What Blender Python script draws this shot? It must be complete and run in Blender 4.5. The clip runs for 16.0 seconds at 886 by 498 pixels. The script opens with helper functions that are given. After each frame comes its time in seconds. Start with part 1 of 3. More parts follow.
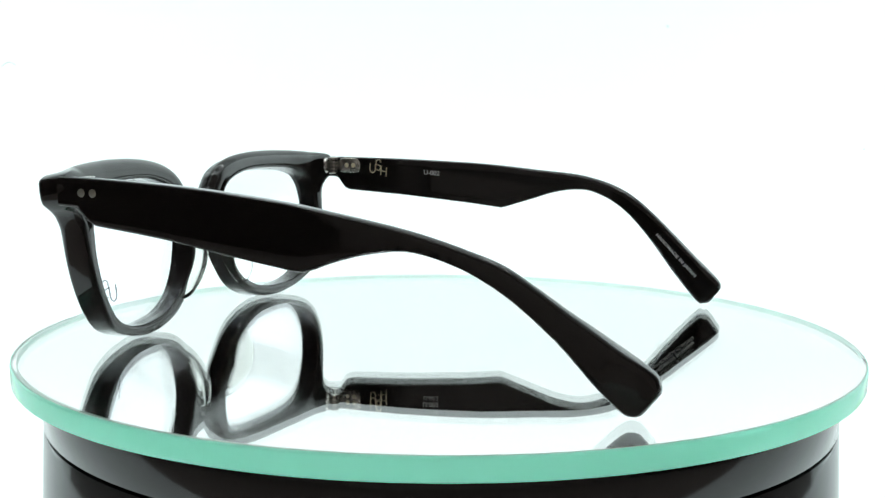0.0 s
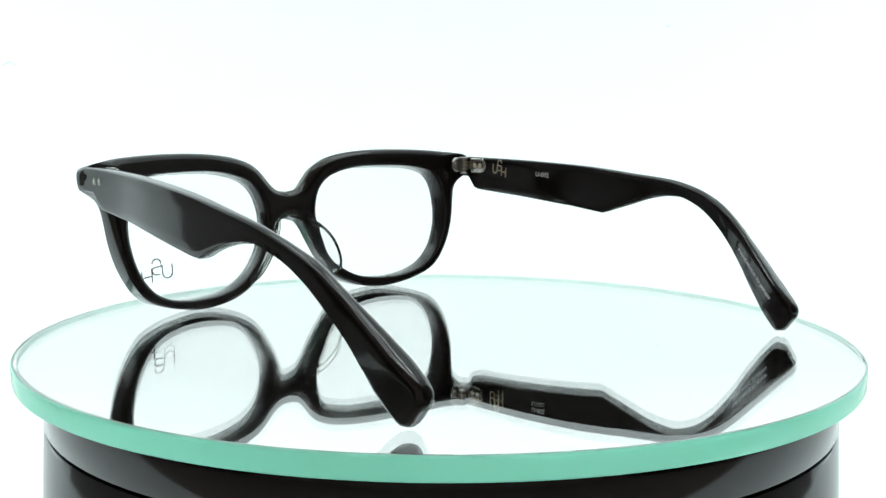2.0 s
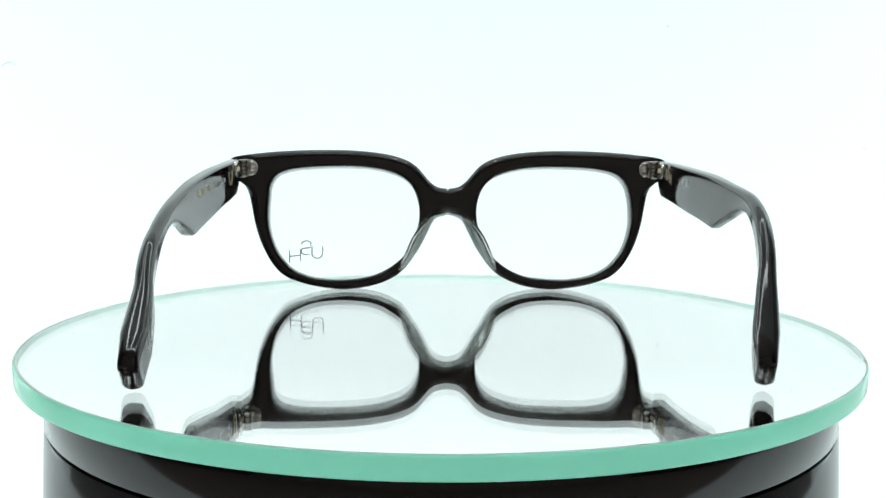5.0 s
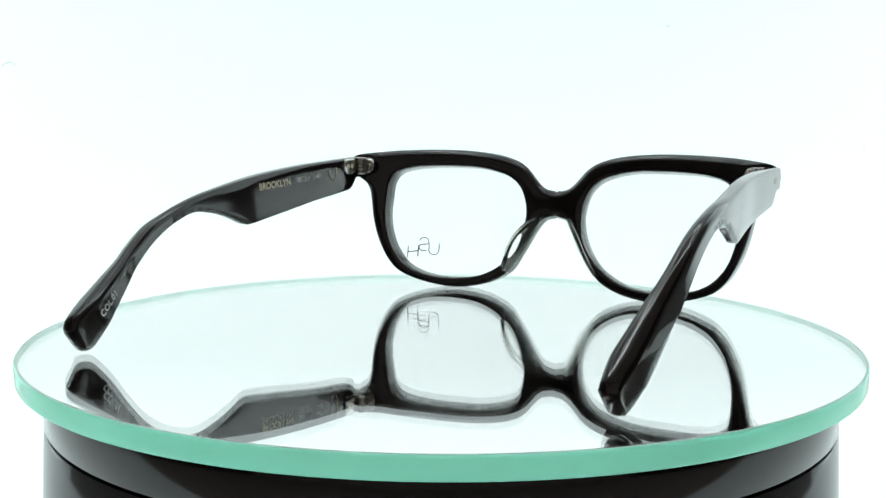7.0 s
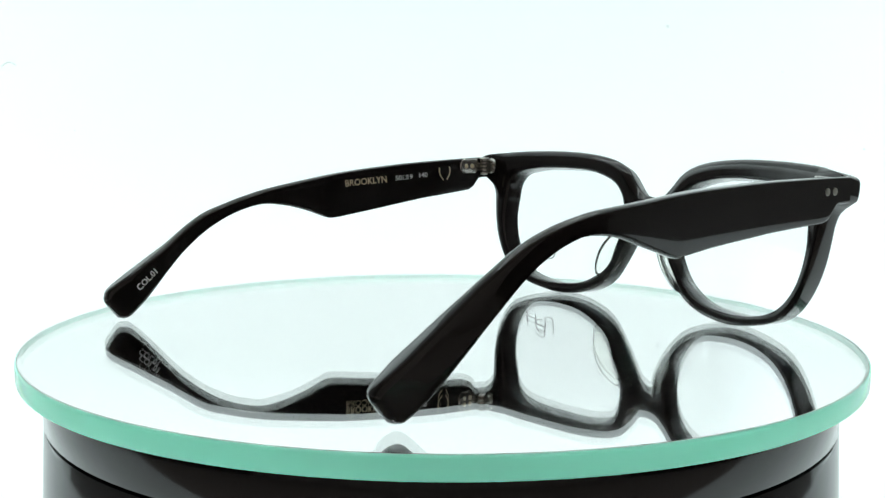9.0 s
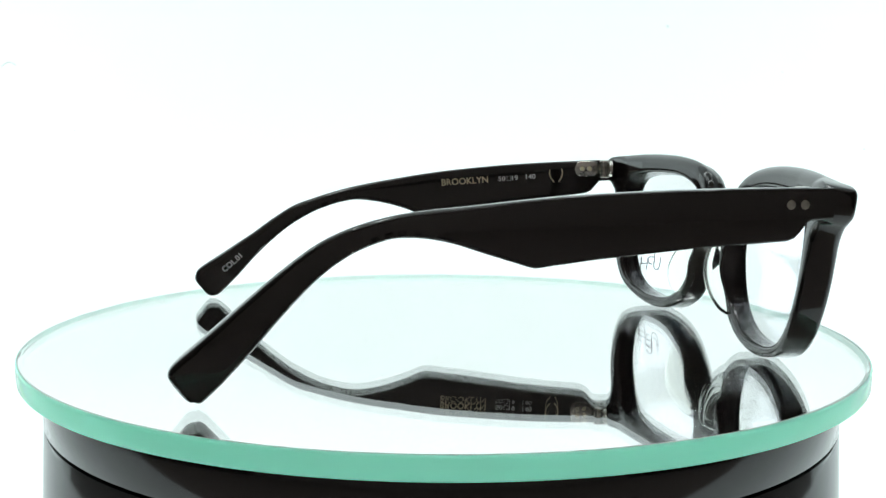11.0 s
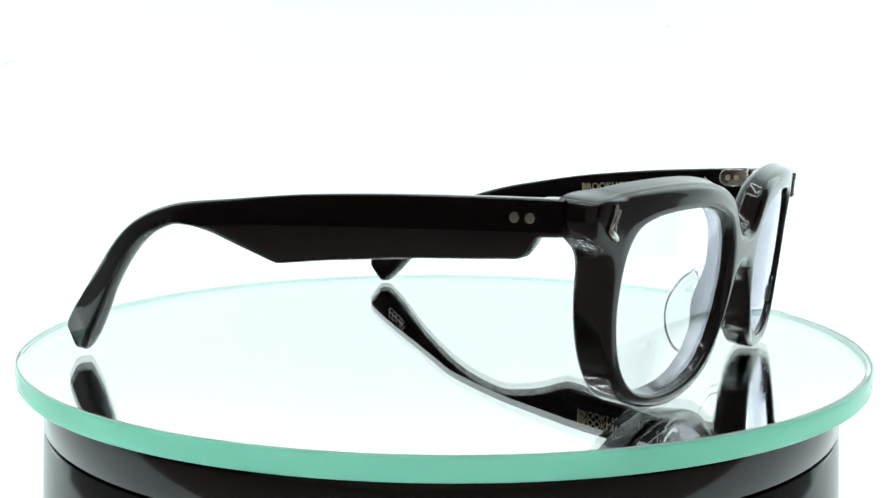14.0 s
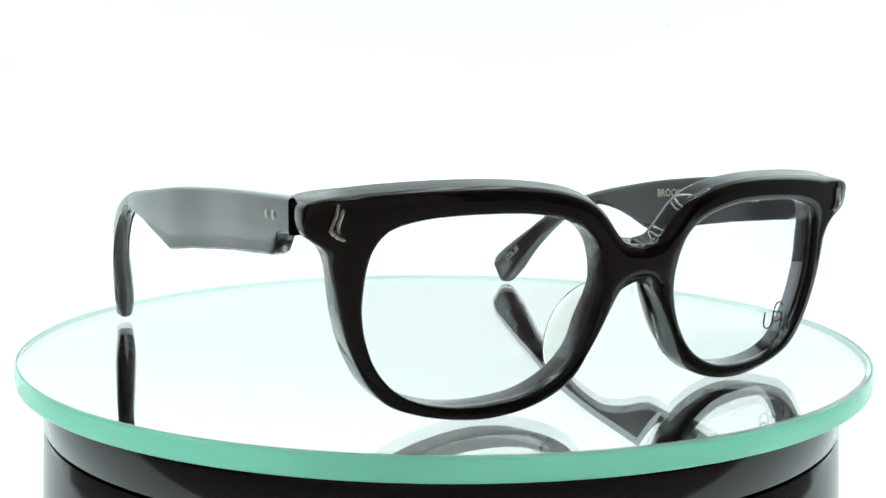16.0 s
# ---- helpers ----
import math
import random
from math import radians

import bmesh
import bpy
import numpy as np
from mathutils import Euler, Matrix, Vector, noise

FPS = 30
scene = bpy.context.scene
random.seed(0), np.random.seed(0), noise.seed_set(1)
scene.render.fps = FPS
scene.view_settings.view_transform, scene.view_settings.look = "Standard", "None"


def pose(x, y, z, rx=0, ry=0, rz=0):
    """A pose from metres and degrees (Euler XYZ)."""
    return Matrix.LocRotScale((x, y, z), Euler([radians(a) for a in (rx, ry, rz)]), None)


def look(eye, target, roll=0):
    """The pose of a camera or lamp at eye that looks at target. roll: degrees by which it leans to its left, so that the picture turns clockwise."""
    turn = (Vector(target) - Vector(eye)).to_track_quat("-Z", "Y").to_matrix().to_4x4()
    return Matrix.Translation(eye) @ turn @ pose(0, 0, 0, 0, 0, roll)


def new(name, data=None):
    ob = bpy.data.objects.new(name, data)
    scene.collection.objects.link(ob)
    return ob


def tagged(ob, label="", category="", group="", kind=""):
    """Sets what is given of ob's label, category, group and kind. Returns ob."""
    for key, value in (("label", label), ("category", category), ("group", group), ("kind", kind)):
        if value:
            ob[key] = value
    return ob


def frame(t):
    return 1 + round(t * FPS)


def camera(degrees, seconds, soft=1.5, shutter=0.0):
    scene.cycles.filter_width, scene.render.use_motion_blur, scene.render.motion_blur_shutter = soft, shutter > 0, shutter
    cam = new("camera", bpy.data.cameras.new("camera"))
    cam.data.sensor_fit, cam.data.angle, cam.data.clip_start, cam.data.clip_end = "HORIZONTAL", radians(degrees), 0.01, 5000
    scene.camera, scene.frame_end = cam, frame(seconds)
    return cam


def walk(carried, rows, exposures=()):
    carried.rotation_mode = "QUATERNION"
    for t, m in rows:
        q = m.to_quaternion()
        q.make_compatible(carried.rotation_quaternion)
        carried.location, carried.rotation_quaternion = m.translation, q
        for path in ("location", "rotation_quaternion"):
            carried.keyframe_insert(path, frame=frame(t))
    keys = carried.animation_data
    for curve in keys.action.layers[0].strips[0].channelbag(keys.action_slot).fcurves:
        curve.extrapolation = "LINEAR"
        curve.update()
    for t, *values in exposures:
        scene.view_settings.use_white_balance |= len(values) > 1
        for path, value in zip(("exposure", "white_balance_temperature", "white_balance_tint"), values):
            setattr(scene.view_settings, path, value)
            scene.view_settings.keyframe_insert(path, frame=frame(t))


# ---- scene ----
# ---------------------------------------------------------------- camera
TOP = 0.100          # height of the upper glass face over the booth floor
FOV = 44.20
EYE = Vector((0.0, -0.290, TOP + 0.0582))


def eye_pose():
    return pose(EYE.x, EYE.y, EYE.z, 90 - 6.986, -0.347, 0.014)


cam = camera(FOV, 16.0)
walk(cam, [(0.0, eye_pose()), (16.0, eye_pose())],
     exposures=[(0.0, 0.05), (2.0, 0.02), (4.0, -0.06), (9.4, -0.06), (12.0, 0.05), (16.0, 0.06)])


def turn(t):
    """Turn of the platter in degrees at t seconds."""
    return math.degrees(-0.238019 * t + 0.0002165 * (t - 8.0) ** 2)


# ---------------------------------------------------------------- world and light
world = bpy.data.worlds.new("world")
scene.world = world
world.use_nodes = True
world.node_tree.nodes["Background"].inputs[0].default_value = (0.02, 0.02, 0.02, 1)
world.node_tree.nodes["Background"].inputs[1].default_value = 0.3


def area_lamp(name, eye, target, sx, sy, watts, color):
    data = bpy.data.lights.new(name, "AREA")
    data.shape, data.size, data.size_y, data.energy, data.color = "RECTANGLE", sx, sy, watts, color
    ob = new(name, data)
    ob.matrix_world = look(eye, target)
    return ob


for lamp_y in (-0.06, 0.30):
    area_lamp("led_strip_light", (0.0, lamp_y, 0.785), (0.0, lamp_y, 0.0), 0.60, 0.03, 0.5, (0.92, 1.0, 0.995))
for lamp_x in (-0.30, -0.18, 0.18, 0.30):
    area_lamp("led_strip_light", (lamp_x, 0.12, 0.785), (lamp_x, 0.12, 0.0), 0.02, 0.30, 0.2, (0.92, 1.0, 0.995))

# ---------------------------------------------------------------- materials


def material(name):
    m = bpy.data.materials.new(name)
    m.use_nodes = True
    return m, m.node_tree.nodes, m.node_tree.links, m.node_tree.nodes["Principled BSDF"]


def noise_node(nodes, links, scale, detail=4.0, rough=0.6):
    co = nodes.new("ShaderNodeTexCoord")
    n = nodes.new("ShaderNodeTexNoise")
    n.inputs["Scale"].default_value, n.inputs["Detail"].default_value, n.inputs["Roughness"].default_value = scale, detail, rough
    links.new(co.outputs["Object"], n.inputs["Vector"])
    return n


def ramp_node(nodes, links, src, lo, hi, a=0.3, b=0.7):
    r = nodes.new("ShaderNodeMapRange")
    r.inputs["From Min"].default_value, r.inputs["From Max"].default_value = a, b
    r.inputs["To Min"].default_value, r.inputs["To Max"].default_value = lo, hi
    links.new(src, r.inputs["Value"])
    return r.outputs["Result"]


def mix_color(nodes, links, fac, c1, c2):
    mx = nodes.new("ShaderNodeMix")
    mx.data_type = "RGBA"
    links.new(fac, mx.inputs["Factor"])
    mx.inputs["A"].default_value, mx.inputs["B"].default_value = (*c1, 1), (*c2, 1)
    return mx.outputs["Result"]


def surface(name, c1, c2, rough, metal=0.0, scale=200.0, fine=2500.0, bump=0.02, ior=1.5, spread=0.25):
    """Opaque surface with cloudy colour, uneven gloss and a fine relief."""
    m, nodes, links, b = material(name)
    big, small = noise_node(nodes, links, scale), noise_node(nodes, links, fine, 2.0)
    links.new(mix_color(nodes, links, big.outputs["Fac"], c1, c2), b.inputs["Base Color"])
    links.new(ramp_node(nodes, links, small.outputs["Fac"], rough * (1 - spread), rough * (1 + spread)), b.inputs["Roughness"])
    b.inputs["Metallic"].default_value = metal
    b.inputs["IOR"].default_value = ior
    if bump:
        bp = nodes.new("ShaderNodeBump")
        bp.inputs["Strength"].default_value, bp.inputs["Distance"].default_value = bump, 0.0002
        links.new(big.outputs["Fac"], bp.inputs["Height"])
        links.new(bp.outputs["Normal"], b.inputs["Normal"])
    return m


def clear(name, color, rough, ior):
    m, nodes, links, b = material(name)
    nodes.remove(b)
    g = nodes.new("ShaderNodeBsdfGlass")
    g.inputs["Color"].default_value, g.inputs["Roughness"].default_value, g.inputs["IOR"].default_value = (*color, 1), rough, ior
    links.new(g.outputs[0], nodes["Material Output"].inputs["Surface"])
    return m


def coated_lens(name, tint, ior):
    """Thin clear lens whose anti-reflective coat gives violet reflections."""
    m, nodes, links, b = material(name)
    nodes.remove(b)
    rf, gl = nodes.new("ShaderNodeBsdfRefraction"), nodes.new("ShaderNodeBsdfGlossy")
    rf.inputs["Roughness"].default_value, rf.inputs["IOR"].default_value = 0.0, ior
    gl.inputs["Roughness"].default_value, gl.inputs["Color"].default_value = 0.0, (*tint, 1)
    fr, mx = nodes.new("ShaderNodeFresnel"), nodes.new("ShaderNodeMixShader")
    fr.inputs["IOR"].default_value = ior
    links.new(fr.outputs[0], mx.inputs[0])
    links.new(rf.outputs[0], mx.inputs[1])
    links.new(gl.outputs[0], mx.inputs[2])
    links.new(mx.outputs[0], nodes["Material Output"].inputs["Surface"])
    return m


def glass_edge_material():
    """Ground edge of thick float glass: green light from inside put into the colour, with a soft sheen."""
    m, nodes, links, b = material("green_glass_edge")
    nodes.remove(b)
    tr, tr2, gl = nodes.new("ShaderNodeBsdfTranslucent"), nodes.new("ShaderNodeBsdfTranslucent"), nodes.new("ShaderNodeBsdfGlossy")
    mx, add = nodes.new("ShaderNodeMixShader"), nodes.new("ShaderNodeAddShader")
    n = noise_node(nodes, links, 90.0)
    links.new(mix_color(nodes, links, n.outputs["Fac"], (0.43, 0.98, 0.80), (0.46, 0.99, 0.83)), tr.inputs["Color"])
    tr2.inputs["Color"].default_value = (0.41, 0.98, 0.78, 1)
    gl.inputs["Roughness"].default_value = 0.25
    fr = nodes.new("ShaderNodeFresnel")
    fr.inputs["IOR"].default_value = 1.55
    # two lobes summed to brighten the edge in place of light piped inside
    links.new(tr.outputs[0], add.inputs[0])
    links.new(tr2.outputs[0], add.inputs[1])
    links.new(fr.outputs[0], mx.inputs[0])
    links.new(add.outputs[0], mx.inputs[1])
    links.new(gl.outputs[0], mx.inputs[2])
    links.new(mx.outputs[0], nodes["Material Output"].inputs["Surface"])
    return m


def frosted(name, color, through_share=0.7):
    """Pale ground glass that scatters light to both sides."""
    m, nodes, links, b = material(name)
    nodes.remove(b)
    df, tr, mx = nodes.new("ShaderNodeBsdfDiffuse"), nodes.new("ShaderNodeBsdfTranslucent"), nodes.new("ShaderNodeMixShader")
    df.inputs["Color"].default_value = tr.inputs["Color"].default_value = (*color, 1)
    mx.inputs[0].default_value = through_share
    links.new(df.outputs[0], mx.inputs[1])
    links.new(tr.outputs[0], mx.inputs[2])
    links.new(mx.outputs[0], nodes["Material Output"].inputs["Surface"])
    return m


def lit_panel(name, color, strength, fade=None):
    """Backlit white diffuser: white sheet that also glows, uneven light put into the emission."""
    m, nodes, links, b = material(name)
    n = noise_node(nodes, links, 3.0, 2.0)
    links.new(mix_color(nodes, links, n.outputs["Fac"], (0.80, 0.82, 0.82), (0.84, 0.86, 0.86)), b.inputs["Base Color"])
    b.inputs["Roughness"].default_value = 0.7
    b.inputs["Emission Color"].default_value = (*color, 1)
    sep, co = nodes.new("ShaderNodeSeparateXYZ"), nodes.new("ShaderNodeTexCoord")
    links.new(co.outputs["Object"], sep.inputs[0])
    # emission gradient for uneven light: stronger near the floor and again higher up
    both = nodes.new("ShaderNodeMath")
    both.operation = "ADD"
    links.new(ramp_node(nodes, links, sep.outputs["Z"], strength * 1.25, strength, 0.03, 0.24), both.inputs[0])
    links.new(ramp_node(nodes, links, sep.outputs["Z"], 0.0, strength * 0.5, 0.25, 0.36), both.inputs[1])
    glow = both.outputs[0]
    if fade:                                  # emission faded towards the front of the booth to soften its reflected edge
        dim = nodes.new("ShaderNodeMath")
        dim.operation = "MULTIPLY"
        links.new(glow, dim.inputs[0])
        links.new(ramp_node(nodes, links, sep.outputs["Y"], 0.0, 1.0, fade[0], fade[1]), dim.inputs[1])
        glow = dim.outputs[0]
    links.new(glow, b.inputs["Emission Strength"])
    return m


ACETATE = surface("black_acetate", (0.0105, 0.0080, 0.0074), (0.0145, 0.0112, 0.0104), 0.07, scale=420.0, bump=0.04, spread=0.4)
SILVER = surface("worn_silver", (0.62, 0.60, 0.56), (0.48, 0.46, 0.43), 0.22, 1.0, 900.0, 6000.0, 0.2)
DULL_SILVER = surface("dull_rivet_metal", (0.42, 0.41, 0.36), (0.34, 0.33, 0.29), 0.4, 1.0, 1500.0, 6000.0, 0.15)
GOLD = surface("gold_foil", (0.80, 0.70, 0.50), (0.70, 0.60, 0.42), 0.4, 0.1, 2500.0, 6000.0, 0.1)
WHITE_PRINT = surface("white_print", (0.88, 0.89, 0.90), (0.83, 0.84, 0.85), 0.6, 0.0, 3000.0, 6000.0, 0.0)
DARK_PRINT = surface("dark_print", (0.03, 0.03, 0.032), (0.05, 0.05, 0.052), 0.5, 0.0, 3000.0, 6000.0, 0.0)
LENS = coated_lens("demo_lens", (0.90, 0.89, 1.0), 1.50)
PAD = clear("clear_acetate", (0.984, 0.987, 0.972), 0.0, 1.44)
GLASS = clear("float_glass", (0.997, 1.0, 0.998), 0.0, 1.52)
GLASS_EDGE = glass_edge_material()
ARRIS = frosted("ground_arris", (0.97, 0.99, 0.98))
EDGE_WHITENER = frosted("edge_whitener", (0.985, 0.99, 0.985), 0.66)
MIRROR = surface("silvering", (0.982, 0.985, 0.98), (0.985, 0.987, 0.983), 0.004, 1.0, 30.0, 3000.0, 0.0)
TABLE_BLACK = surface("black_gloss_plastic", (0.006, 0.0055, 0.0055), (0.009, 0.008, 0.008), 0.10, scale=60.0, bump=0.015)
GAP_BLACK = surface("dark_gap", (0.004, 0.004, 0.004), (0.006, 0.006, 0.006), 0.8, bump=0.0)
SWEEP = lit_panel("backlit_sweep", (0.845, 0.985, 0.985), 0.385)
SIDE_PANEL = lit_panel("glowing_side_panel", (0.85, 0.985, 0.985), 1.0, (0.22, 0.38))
DIM_PANEL = surface("grey_side_panel", (0.16, 0.145, 0.14), (0.20, 0.185, 0.18), 0.8, scale=6.0, fine=300.0, bump=0.05)
# weak glow put into the marks for backlight passing through them
SCUFF = lit_panel("glowing_grey_smudge", (0.90, 1.0, 1.0), 0.09)
WALL_WHITE = surface("white_booth_panel", (0.70, 0.72, 0.72), (0.76, 0.78, 0.78), 0.7, scale=4.0, fine=300.0, bump=0.05)
# unseen front side panels, black so that the temples reflect dark
UNSEEN_BLACK_PANEL = surface("unseen_black_panel", (0.035, 0.031, 0.030), (0.05, 0.045, 0.043), 0.9, scale=12.0, fine=300.0, bump=0.1)
ROOM_DARK = surface("dark_studio_wall", (0.40, 0.33, 0.305), (0.45, 0.375, 0.345), 0.85, scale=3.0, fine=100.0, bump=0.05)

# ---------------------------------------------------------------- mesh helpers


def part(name, bm, mat, parent=None, label="", smooth=True, angle=0.6):
    """Links a bmesh as one mesh object, under a parent if there is one."""
    bmesh.ops.recalc_face_normals(bm, faces=bm.faces)
    if smooth:
        for f in bm.faces:
            f.smooth = True
        for e in bm.edges:
            if len(e.link_faces) == 2 and e.calc_face_angle(0.0) > angle:
                e.smooth = False
    me = bpy.data.meshes.new(name)
    bm.to_mesh(me)
    bm.free()
    for m in (mat if isinstance(mat, (list, tuple)) else [mat]):
        me.materials.append(m)
    ob = new(name, me)
    ob.parent = parent
    return tagged(ob, label) if label else ob


def empty(name, m):
    ob = new(name)
    ob.empty_display_size = 0.02
    ob.matrix_world = m
    return ob


def spline(points, steps=8, closed=True):
    """Dense points along a Catmull-Rom curve through the given 2D points."""
    n, out = len(points), []
    for i in range(n if closed else n - 1):
        if closed:
            p = [Vector(points[(i + k - 1) % n]) for k in range(4)]
        else:
            p = [Vector(points[min(max(i + k - 1, 0), n - 1)]) for k in range(4)]
        for j in range(steps):
            u = j / steps
            out.append(0.5 * (2 * p[1] + (p[2] - p[0]) * u + (2 * p[0] - 5 * p[1] + 4 * p[2] - p[3]) * u * u
                              + (3 * p[1] - p[0] - 3 * p[2] + p[3]) * u ** 3))
    if not closed:
        out.append(Vector(points[-1]))
    return out


def lathe(bm, profile, segments=128, mat_index=None):
    """Turns a profile of (radius, height) round the z axis; open profile."""
    rings = []
    for r, z in profile:
        if r < 1e-7:
            rings.append([bm.verts.new((0, 0, z))])
        else:
            rings.append([bm.verts.new((r * math.cos(2 * math.pi * k / segments), r * math.sin(2 * math.pi * k / segments), z)) for k in range(segments)])
    for i in range(len(rings) - 1):
        a, b = rings[i], rings[i + 1]
        for k in range(segments):
            k2 = (k + 1) % segments
            if len(a) == 1 and len(b) == 1:
                continue
            if len(a) == 1:
                f = bm.faces.new((a[0], b[k], b[k2]))
            elif len(b) == 1:
                f = bm.faces.new((a[k], b[0], a[k2]))
            else:
                f = bm.faces.new((a[k], b[k], b[k2], a[k2]))
            if mat_index:
                f.material_index = mat_index(i)
    return bm


def tube(bm, path, radius, sides=10):
    """A round rod along a path of 3D points, with domed ends."""
    path = [Vector(p) for p in path]
    rings = []
    n = len(path)
    for i, p in enumerate(path):
        d = (path[min(i + 1, n - 1)] - path[max(i - 1, 0)]).normalized()
        side = d.cross(Vector((0.31, 0.42, 0.85))).normalized()
        up = d.cross(side)
        r = radius[i] if isinstance(radius, (list, tuple)) else radius
        rings.append((p, d, side, up, r))
    first, last = rings[0], rings[-1]
    full = [(first[0] - first[1] * first[4] * 0.7, *first[1:4], first[4] * 0.6)] + rings + [(last[0] + last[1] * last[4] * 0.7, *last[1:4], last[4] * 0.6)]
    vs = [[bm.verts.new(p + (s * math.cos(2 * math.pi * k / sides) + u * math.sin(2 * math.pi * k / sides)) * r) for k in range(sides)] for p, d, s, u, r in full]
    for a, b in zip(vs, vs[1:]):
        for k in range(sides):
            bm.faces.new((a[k], a[(k + 1) % sides], b[(k + 1) % sides], b[k]))
    bm.faces.new(vs[0])
    bm.faces.new(vs[-1])
    return bm


def box(bm, lo, hi, bevel=0.0, segments=2):
    made = bmesh.ops.create_cube(bm, size=1.0)
    lo, hi = Vector(lo), Vector(hi)
    for v in made["verts"]:
        v.co = (lo + hi) / 2 + Vector((v.co.x * (hi.x - lo.x), v.co.y * (hi.y - lo.y), v.co.z * (hi.z - lo.z)))
    if bevel:
        edges = list({e for v in made["verts"] for e in v.link_edges})
        bmesh.ops.bevel(bm, geom=edges, offset=bevel, segments=segments, profile=0.5, affect="EDGES")
    return bm


# ---------------------------------------------------------------- the booth


def booth():
    # Floor and back in one seamless sweep: a sheet 4 mm thick with a wide curve.
    prof = [(-0.13, 0.0), (0.30, 0.0)]
    for k in range(1, 13):
        a = math.radians(90 * k / 12)
        prof.append((0.30 + 0.32 * math.sin(a), 0.32 - 0.32 * math.cos(a)))
    prof.append((0.62, 0.80))
    bm = bmesh.new()
    rows = []
    for off in (0.0, 0.004):
        rows.append([[bm.verts.new((x, y + (off if z > 0.01 else 0.0), z - off)) for x in (-0.62, 0.62)] for y, z in prof])
    for side in rows:
        for a, b in zip(side, side[1:]):
            bm.faces.new((a[0], a[1], b[1], b[0]))
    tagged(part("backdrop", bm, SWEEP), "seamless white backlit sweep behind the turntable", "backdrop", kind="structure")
    # Panels out of view, toned from glowing to black to shape light and reflections.
    for name, lo, hi, mat in (
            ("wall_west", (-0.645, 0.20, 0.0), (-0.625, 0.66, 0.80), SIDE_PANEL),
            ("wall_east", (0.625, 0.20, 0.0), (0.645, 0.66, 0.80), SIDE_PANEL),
            ("wall_west_middle", (-0.645, -0.16, 0.0), (-0.625, 0.20, 0.80), DIM_PANEL),
            ("wall_east_middle", (0.625, -0.16, 0.0), (0.645, 0.20, 0.80), DIM_PANEL),
            ("wall_west_front", (-0.645, -0.62, 0.0), (-0.625, -0.16, 0.80), UNSEEN_BLACK_PANEL),
            ("wall_east_front", (0.625, -0.62, 0.0), (0.645, -0.16, 0.80), UNSEEN_BLACK_PANEL),
            ("ceiling", (-0.645, -0.12, 0.803), (0.645, 0.66, 0.823), WALL_WHITE),
            ("ceiling_front", (-0.645, -0.62, 0.803), (0.645, -0.12, 0.823), ROOM_DARK),
            ("floor", (-0.645, -0.62, -0.02), (0.645, -0.13, 0.0), ROOM_DARK),
            ("wall_south", (-0.645, -0.645, 0.0), (0.645, -0.625, 0.80), ROOM_DARK)):
        tagged(part(name, box(bmesh.new(), lo, hi), mat, smooth=False), "unseen plain panel of the photo booth, toned to shape reflections", "wall", kind="structure")


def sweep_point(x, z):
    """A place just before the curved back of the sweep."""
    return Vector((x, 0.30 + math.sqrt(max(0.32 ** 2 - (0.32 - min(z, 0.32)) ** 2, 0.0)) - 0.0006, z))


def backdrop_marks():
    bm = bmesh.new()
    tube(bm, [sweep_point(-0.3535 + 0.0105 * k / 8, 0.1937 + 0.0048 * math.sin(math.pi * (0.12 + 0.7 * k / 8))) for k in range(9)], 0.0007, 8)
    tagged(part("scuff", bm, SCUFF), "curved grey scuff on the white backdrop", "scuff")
    # Specks stand in for camera-lens dust; the last, out of view, shows only mirrored.
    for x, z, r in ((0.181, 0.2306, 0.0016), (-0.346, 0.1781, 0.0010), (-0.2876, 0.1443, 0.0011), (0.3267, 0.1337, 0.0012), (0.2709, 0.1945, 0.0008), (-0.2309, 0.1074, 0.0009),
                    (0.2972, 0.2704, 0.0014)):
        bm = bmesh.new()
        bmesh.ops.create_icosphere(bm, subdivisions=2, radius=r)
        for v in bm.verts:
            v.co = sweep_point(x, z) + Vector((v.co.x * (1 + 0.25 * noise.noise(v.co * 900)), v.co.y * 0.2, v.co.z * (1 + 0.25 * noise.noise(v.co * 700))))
        tagged(part("dust_speck", bm, SCUFF), "pale grey speck on the backdrop standing in for camera-lens dust", "dust", "specks on the backdrop")


# ---------------------------------------------------------------- turntable and glass


def turntable():
    root = tagged(empty("turntable", pose(0, 0, 0)), "round glossy black turntable on a white sweep", "turntable")
    R = 0.1019
    top = TOP - 0.0052
    seam = TOP - 0.0164
    bm = bmesh.new()
    lathe(bm, [(0, top), (R - 0.0035, top), (R - 0.0028, top), (R - 0.0012, top - 0.0004), (R - 0.0003, top - 0.0012), (R, top - 0.0024),
               (R, seam + 0.0007), (R - 0.0003, seam + 0.0002), (R - 0.0012, seam), (0, seam)])
    platter = part("platter", bm, TABLE_BLACK, root, "glossy black platter")
    bm = bmesh.new()
    lathe(bm, [(0.094, seam + 0.0001), (R - 0.0016, seam + 0.0001), (R - 0.0016, seam - 0.0004), (0.094, seam - 0.0004)])
    part("gap_ring", bm, GAP_BLACK, root)
    bm = bmesh.new()
    lathe(bm, [(0, seam - 0.0003), (R - 0.0012, seam - 0.0003), (R - 0.0003, seam - 0.0006), (R, seam - 0.0012),
               (R + 0.0013, TOP - 0.045), (R + 0.0028, 0.004), (R + 0.0022, 0.0012), (R, 0.0), (0, 0.0)])
    part("base", bm, TABLE_BLACK, root)
    return platter


